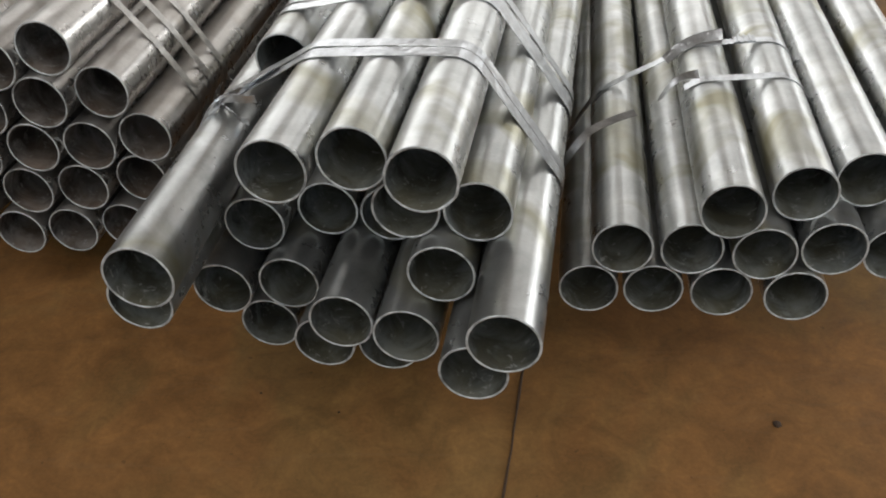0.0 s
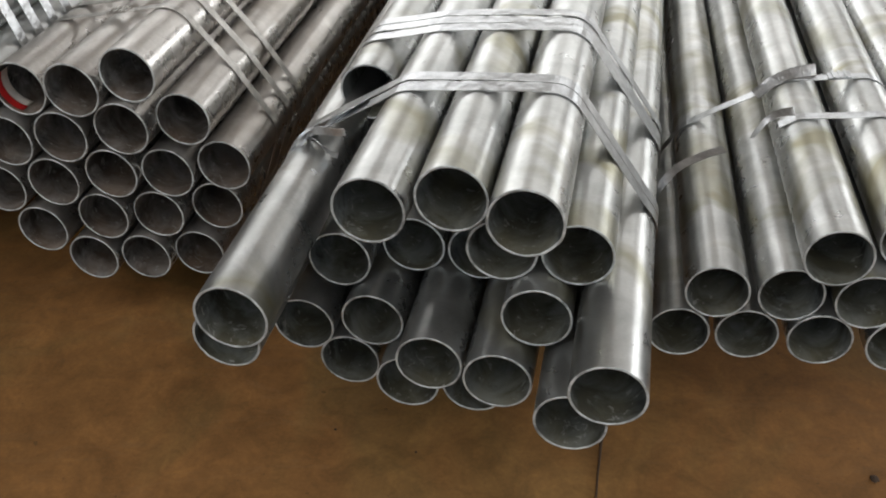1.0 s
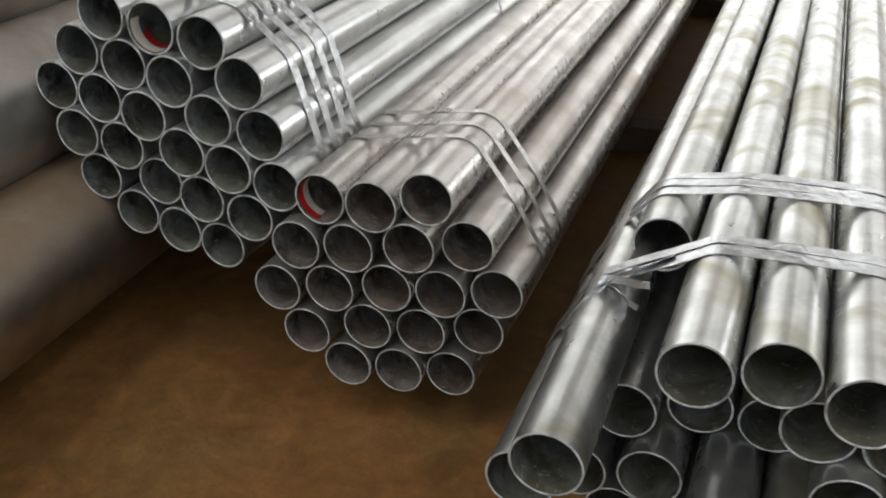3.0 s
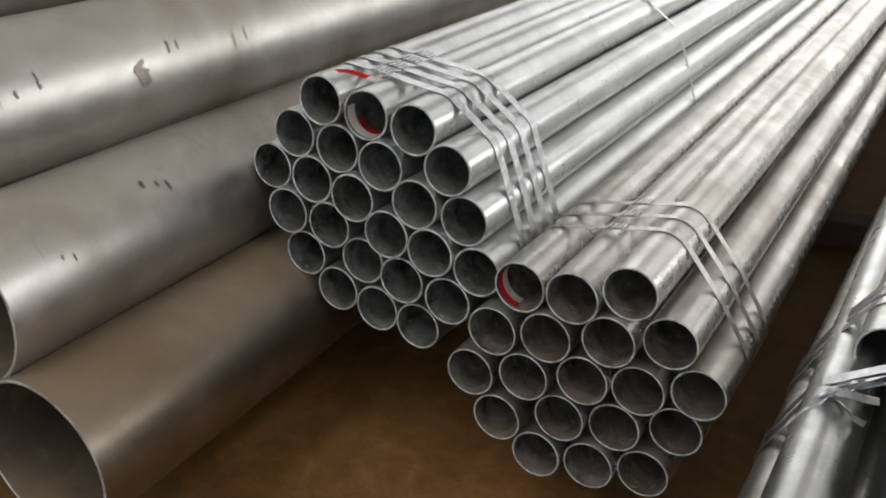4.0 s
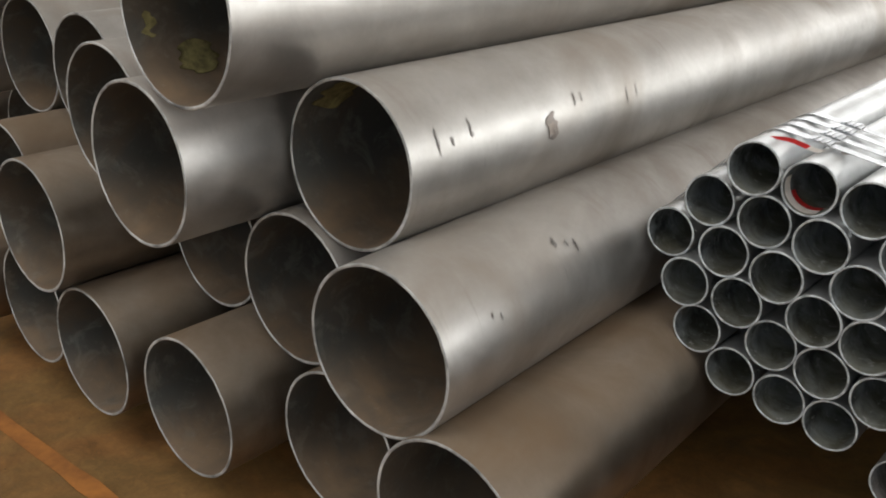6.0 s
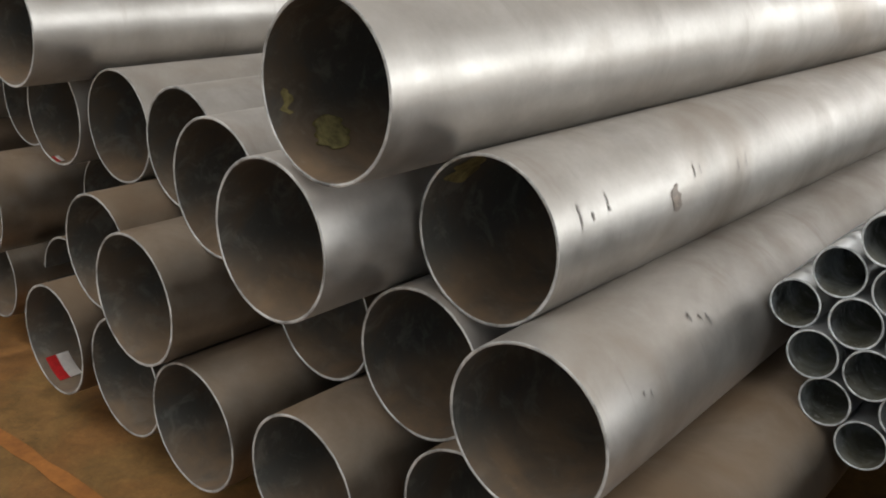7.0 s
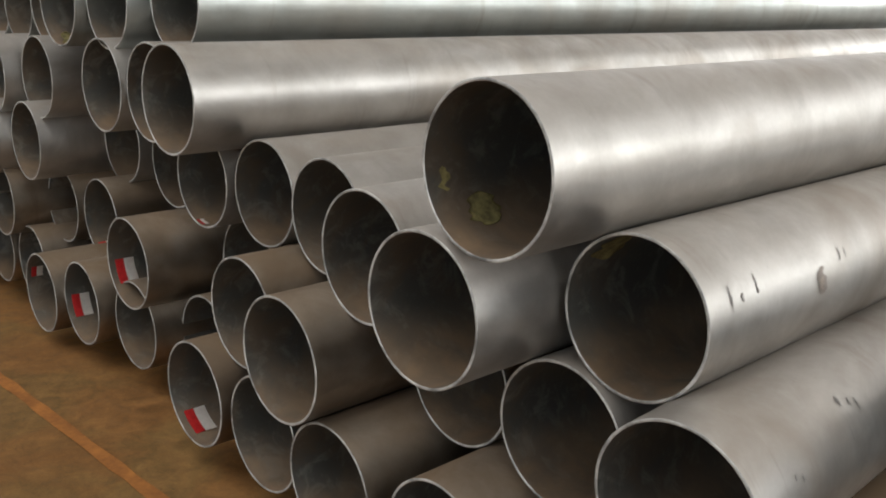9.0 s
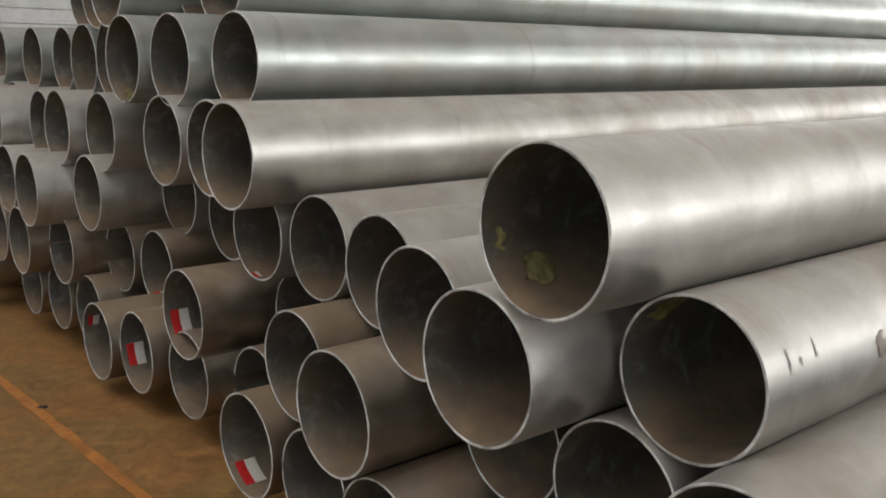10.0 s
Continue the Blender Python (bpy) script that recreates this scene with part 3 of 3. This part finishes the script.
patch_inside("sticker", RI_S, 205 - hex_roll, 290 - hex_roll, 0.033, 0.052, TAG_RED, hex_ob, "red paper sticker")


# ---- straps ----
def hull_of(points):
    pts = sorted(set(points))
    def half(seq):
        out = []
        for p in seq:
            while len(out) > 1 and (out[-1][0] - out[-2][0]) * (p[1] - out[-2][1]) - (out[-1][1] - out[-2][1]) * (p[0] - out[-2][0]) <= 0:
                out.pop()
            out.append(p)
        return out
    lower, upper = half(pts), half(pts[::-1])
    return lower[:-1] + upper[:-1]


def section(stack, along, pad, only=None):
    """The outline that a strap takes round a stack, in a cut across its pipes at y = along (on x = 0's line)."""
    made = STACKS[stack]
    yaw = radians(made[0][4])
    u, d = Vector((math.cos(yaw), math.sin(yaw), 0)), Vector((-math.sin(yaw), math.cos(yaw), 0))
    pts = []
    for i, (ob, x, y, z, _, dip) in enumerate(made):
        if only is not None and i not in only:
            continue
        s = along - Vector((x, y, 0)).dot(d)
        if s < 0.02:
            continue
        zc = z - math.tan(radians(dip)) * s
        uc = Vector((x, y, 0)).dot(u)
        for k in range(40):
            a = 2 * math.pi * k / 40
            pts.append((round(uc + (SMALL_R + pad) * math.cos(a), 5), round(zc + (SMALL_R + pad) * math.sin(a), 5)))
    return hull_of(pts), u, d


def strap(stack, along, width, mat, label, seal_at=None, only=None, keep=None, slant=0.0, pad=0.0016, sag=0.0, group="steel straps"):
    """A flat steel band drawn tight round a stack. seal_at: where along u its crimped seal sits; keep: the part of the outline to leave (by u and side)."""
    out, u, d = section(stack, along, pad, only)
    n = len(out)
    pts = []
    for k in range(n):
        a, b = out[k], out[(k + 1) % n]
        m = max(1, int(math.dist(a, b) / 0.012))
        pts += [(a[0] + (b[0] - a[0]) * q / m, a[1] + (b[1] - a[1]) * q / m) for q in range(m)]
    cu = sum(p[0] for p in pts) / len(pts)
    cz = sum(p[1] for p in pts) / len(pts)
    closed = keep is None
    if keep:
        flags = [keep(p[0], p[1]) for p in pts]
        s = next(k for k in range(len(pts)) if flags[k] and not flags[k - 1])
        pts = pts[s:] + pts[:s]
        flags = flags[s:] + flags[:s]
        pts = pts[:next((k for k in range(len(pts)) if not flags[k]), len(pts))]
    bm = bmesh.new()
    rings, n = [], len(pts)
    for k, (pu, pz) in enumerate(pts):
        a, b = pts[(k - 1) % n if closed else max(k - 1, 0)], pts[(k + 1) % n if closed else min(k + 1, n - 1)]
        t = Vector((b[0] - a[0], b[1] - a[1])).normalized()
        nu, nz = t.y, -t.x
        off = along + slant * (pu - cu) + 0.0016 * math.sin(pu * 31 + pz * 23)
        low = sag * math.sin((pu - cu) * 27) if nz > 0.6 else 0.0
        ring = []
        for dd, th in ((-width / 2, 0.0), (width / 2, 0.0), (width / 2, 0.0011), (-width / 2, 0.0011)):
            p = u * (pu + nu * th) + d * (off + dd)
            ring.append(bm.verts.new((p.x, p.y, pz + nz * th + low)))
        rings.append(ring)
    for k in range(n if closed else n - 1):
        a, b = rings[k], rings[(k + 1) % n]
        for j in range(4):
            bm.faces.new((a[j], a[(j + 1) % 4], b[(j + 1) % 4], b[j]))
    if not closed:
        bm.faces.new(rings[0])
        bm.faces.new(rings[-1][::-1])
    bmesh.ops.recalc_face_normals(bm, faces=bm.faces[:])
    ob = tagged(link("steel_strap", bm, [mat]), label, "strap", group)
    if seal_at is not None:
        top = max((p for p in pts if abs(p[0] - seal_at) < 0.02), key=lambda p: p[1])
        near = [p for p in pts if abs(p[0] - seal_at) < 0.05 and p[1] > cz]
        lo, hi = min(near), max(near)
        slope = math.degrees(math.atan2(hi[1] - lo[1], hi[0] - lo[0]))
        c = u * top[0] + d * (along + slant * (top[0] - cu))
        sb = bmesh.new()
        box(sb, -0.022, 0.022, -width / 2 - 0.002, width / 2 + 0.002, 0.0006, 0.005)
        for q in (-0.012, 0.0, 0.012):
            box(sb, q - 0.0022, q + 0.0022, -width / 2 - 0.0036, width / 2 + 0.0036, 0.0016, 0.0072)
        for vv in sb.verts:
            vv.co.z += 0.0012 * noise.noise(vv.co * 90)
        seal = link("seal", sb, [mat], ob, "crimped metal seal")
        seal.matrix_world = pose(c.x, c.y, top[1], 0, -slope, made_yaw(stack))
    return ob


def made_yaw(stack):
    return STACKS[stack][0][4]


def along_of(stack, x, y):
    yw = radians(made_yaw(stack))
    return -x * math.sin(yw) + y * math.cos(yw)


for s, w, lean in ((1.442, 0.034, 0.012), (1.480, 0.03, -0.012)):
    CENTRE_STRAP = strap("centre", along_of("centre", -0.15, s + 0.02), w, STRAP, "shiny galvanised steel strap in a doubled band over the loose pipes", slant=lean, pad=0.0016 + 0.0008 * (w < 0.032))
for s, w, lean in ((1.700, 0.032, 0.02), (1.737, 0.032, -0.015), (1.774, 0.03, 0.01)):
    strap("centre", along_of("centre", 0.0, s), w, STRAP, "shiny galvanised steel strap in a tripled band over the loose pipes", slant=lean, pad=0.0016 + 0.0008 * (w < 0.031))
strap("right", along_of("right", 0.62, 1.855), 0.024, STRAP, "galvanised steel strap with a crumpled seal over the low bundle", seal_at=0.385, only=range(10), slant=-0.06)
RIGHT_STRAP = strap("right", along_of("right", 0.5, 1.70), 0.024, STRAP, "snapped galvanised steel strap lying over the low bundle", only=range(10), slant=-0.06, keep=lambda u, z: u > 0.262 and (z > 0.3 or u > 0.36))


def ribbon(name, points, width, mat, parent, label="", twist=0.0, lean=0.0):
    """A loose end of strap along a smoothed line; twist and lean in degrees turn it about its own line."""
    bm = bmesh.new()
    pts = [Vector(p) for p in points]
    fine = []
    for k in range(len(pts) - 1):
        p0, p1, p2, p3 = pts[max(k - 1, 0)], pts[k], pts[k + 1], pts[min(k + 2, len(pts) - 1)]
        for i in range(8):
            t = i / 8
            fine.append(0.5 * ((2 * p1) + (p2 - p0) * t + (2 * p0 - 5 * p1 + 4 * p2 - p3) * t * t + (3 * p1 - p0 - 3 * p2 + p3) * t ** 3))
    fine.append(pts[-1])
    rings = []
    for k, p in enumerate(fine):
        tan = (fine[min(k + 1, len(fine) - 1)] - fine[max(k - 1, 0)]).normalized()
        across = tan.cross(Vector((0, 0, 1))).normalized()
        across.rotate(Matrix.Rotation(radians(lean + twist * k / len(fine)), 3, tan))
        up = across.cross(tan)
        rings.append([bm.verts.new(p + across * a * width / 2 + up * h) for a, h in ((-1, 0), (1, 0), (1, 0.001), (-1, 0.001))])
    for a, b in zip(rings, rings[1:]):
        for j in range(4):
            bm.faces.new((a[j], a[(j + 1) % 4], b[(j + 1) % 4], b[j]))
    bm.faces.new(rings[0])
    bm.faces.new(rings[-1][::-1])
    bmesh.ops.recalc_face_normals(bm, faces=bm.faces[:])
    return link(name, bm, [mat], parent, label)


# twisted ends of the front strap of the loose bundle
for pts, tw, ln in (
    (((-0.46, 1.455, 0.50), (-0.425, 1.465, 0.56), (-0.395, 1.475, 0.582), (-0.35, 1.49, 0.60), (-0.30, 1.50, 0.63)), 150, 10),
    (((-0.45, 1.45, 0.52), (-0.41, 1.47, 0.575), (-0.385, 1.462, 0.587), (-0.355, 1.448, 0.592), (-0.335, 1.440, 0.597)), 50, 40),
    (((-0.415, 1.48, 0.56), (-0.395, 1.46, 0.572), (-0.38, 1.445, 0.567), (-0.365, 1.435, 0.56), (-0.35, 1.43, 0.556)), -60, -30),
    (((-0.44, 1.46, 0.535), (-0.405, 1.468, 0.58), (-0.385, 1.48, 0.588), (-0.355, 1.50, 0.592)), 220, 60),
):
    ribbon("tail", pts, 0.013, STRAP, CENTRE_STRAP, "twisted loose strap end", tw, ln)
ribbon("tail", ((0.19, 1.63, 0.24), (0.235, 1.65, 0.325), (0.285, 1.69, 0.372), (0.34, 1.725, 0.383), (0.395, 1.75, 0.388)), 0.018, STRAP, RIGHT_STRAP, "snapped strap end lifting off the pipes", 25, 0)
ribbon("tail", ((0.47, 1.86, 0.455), (0.51, 1.87, 0.485), (0.55, 1.875, 0.500), (0.59, 1.875, 0.506)), 0.026, STRAP, RIGHT_STRAP, "crumpled strap flap", 35, 15)
ribbon("tail", ((0.425, 1.685, 0.45), (0.45, 1.70, 0.478), (0.475, 1.71, 0.490), (0.505, 1.71, 0.496)), 0.02, STRAP, RIGHT_STRAP, "snapped strap end", 80, -40)
for s in (1.86, 1.94, 2.02):
    strap("brown", along_of("brown", -0.87, s), 0.021, STRAP_DUSTY, "dusty flat steel strap tight round the six-sided bundle", seal_at=-1.13)
for s in (1.86, 1.92, 1.98, 2.04):
    strap("hex", along_of("hex", -1.35, s), 0.027, STRAP, "bright flat steel strap tight round the six-sided bundle", seal_at=-1.64)
strap("hex", along_of("hex", -1.22, 3.14), 0.017, STRAP, "bright flat steel strap tight round the six-sided bundle", seal_at=-1.62)

bm = bmesh.new()
prev = None
for i in range(13):
    q = i / 12
    p = Vector((-1.49, 1.80, 0.938)).lerp(Vector((-1.335, 1.86, 0.915)), q)
    p.z += 0.006 * math.sin(q * 7)
    cur = [bm.verts.new(p + Vector((0.003 * s, 0.007 * s, 0.002 * s))) for s in (-1, 1)]
    if prev:
        bm.faces.new((prev[0], cur[0], cur[1], prev[1])).material_index = 0 if i < 7 else 1
    prev = cur
bmesh.ops.solidify(bm, geom=bm.faces[:], thickness=0.0006)
tagged(link("paper_tag", bm, [TAG_RED, TAG_WHITE]), "crumpled red and white paper tag on the bright pipes", "tag")

# dry clods on the floor
for k, (x, y, r) in enumerate(((-5.124, 1.368, 0.02), (0.619, 1.218, 0.008), (-0.388, 1.319, 0.0025), (-0.226, 1.264, 0.0025))):
    bm = bmesh.new()
    bmesh.ops.create_icosphere(bm, subdivisions=3, radius=r)
    for v in bm.verts:
        v.co *= 1 + 0.35 * noise.noise(v.co * (1.6 / r) + Vector((k, 0, 0)))
        v.co.z = max(v.co.z * 0.35, -r * 0.1)
    ob = link("dirt_clod", bm, [CLOD], smooth=True)
    ob.location = (x, y, r * 0.1)
    tagged(ob, "small dark clod of dirt on the brown floor", "debris", "dirt clods")

# ---- timber bearers under the stacks ----
def bearer(xa, xb, y, top, yaw, high=None):
    high = high or top
    bm = bmesh.new()
    box(bm, xa, xb, -0.06, 0.06, 0.0, top)
    bmesh.ops.bevel(bm, geom=bm.edges[:], offset=0.006, segments=1, affect="EDGES")
    ob = link("timber_bearer", bm, [TIMBER])
    ob.matrix_world = pose(0, y, 0, 0, 0, yaw)
    tagged(ob, "dark old timber bearer under the pipes", "bearer", "timber bearers")


for yy in (3.5, 5.6, 7.7, 9.6):
    bearer(-0.62, 0.12, yy, 0.1, 0)
    bearer(0.2, 1.1, yy + 0.15, 0.135, 0)
    bearer(-1.1, -0.66, yy + 0.05, 0.085, 0)
    bearer(-1.5, -1.15, yy + 0.1, 0.27, 0)
    bearer(-10.2, -1.55, yy, 0.092, 0)
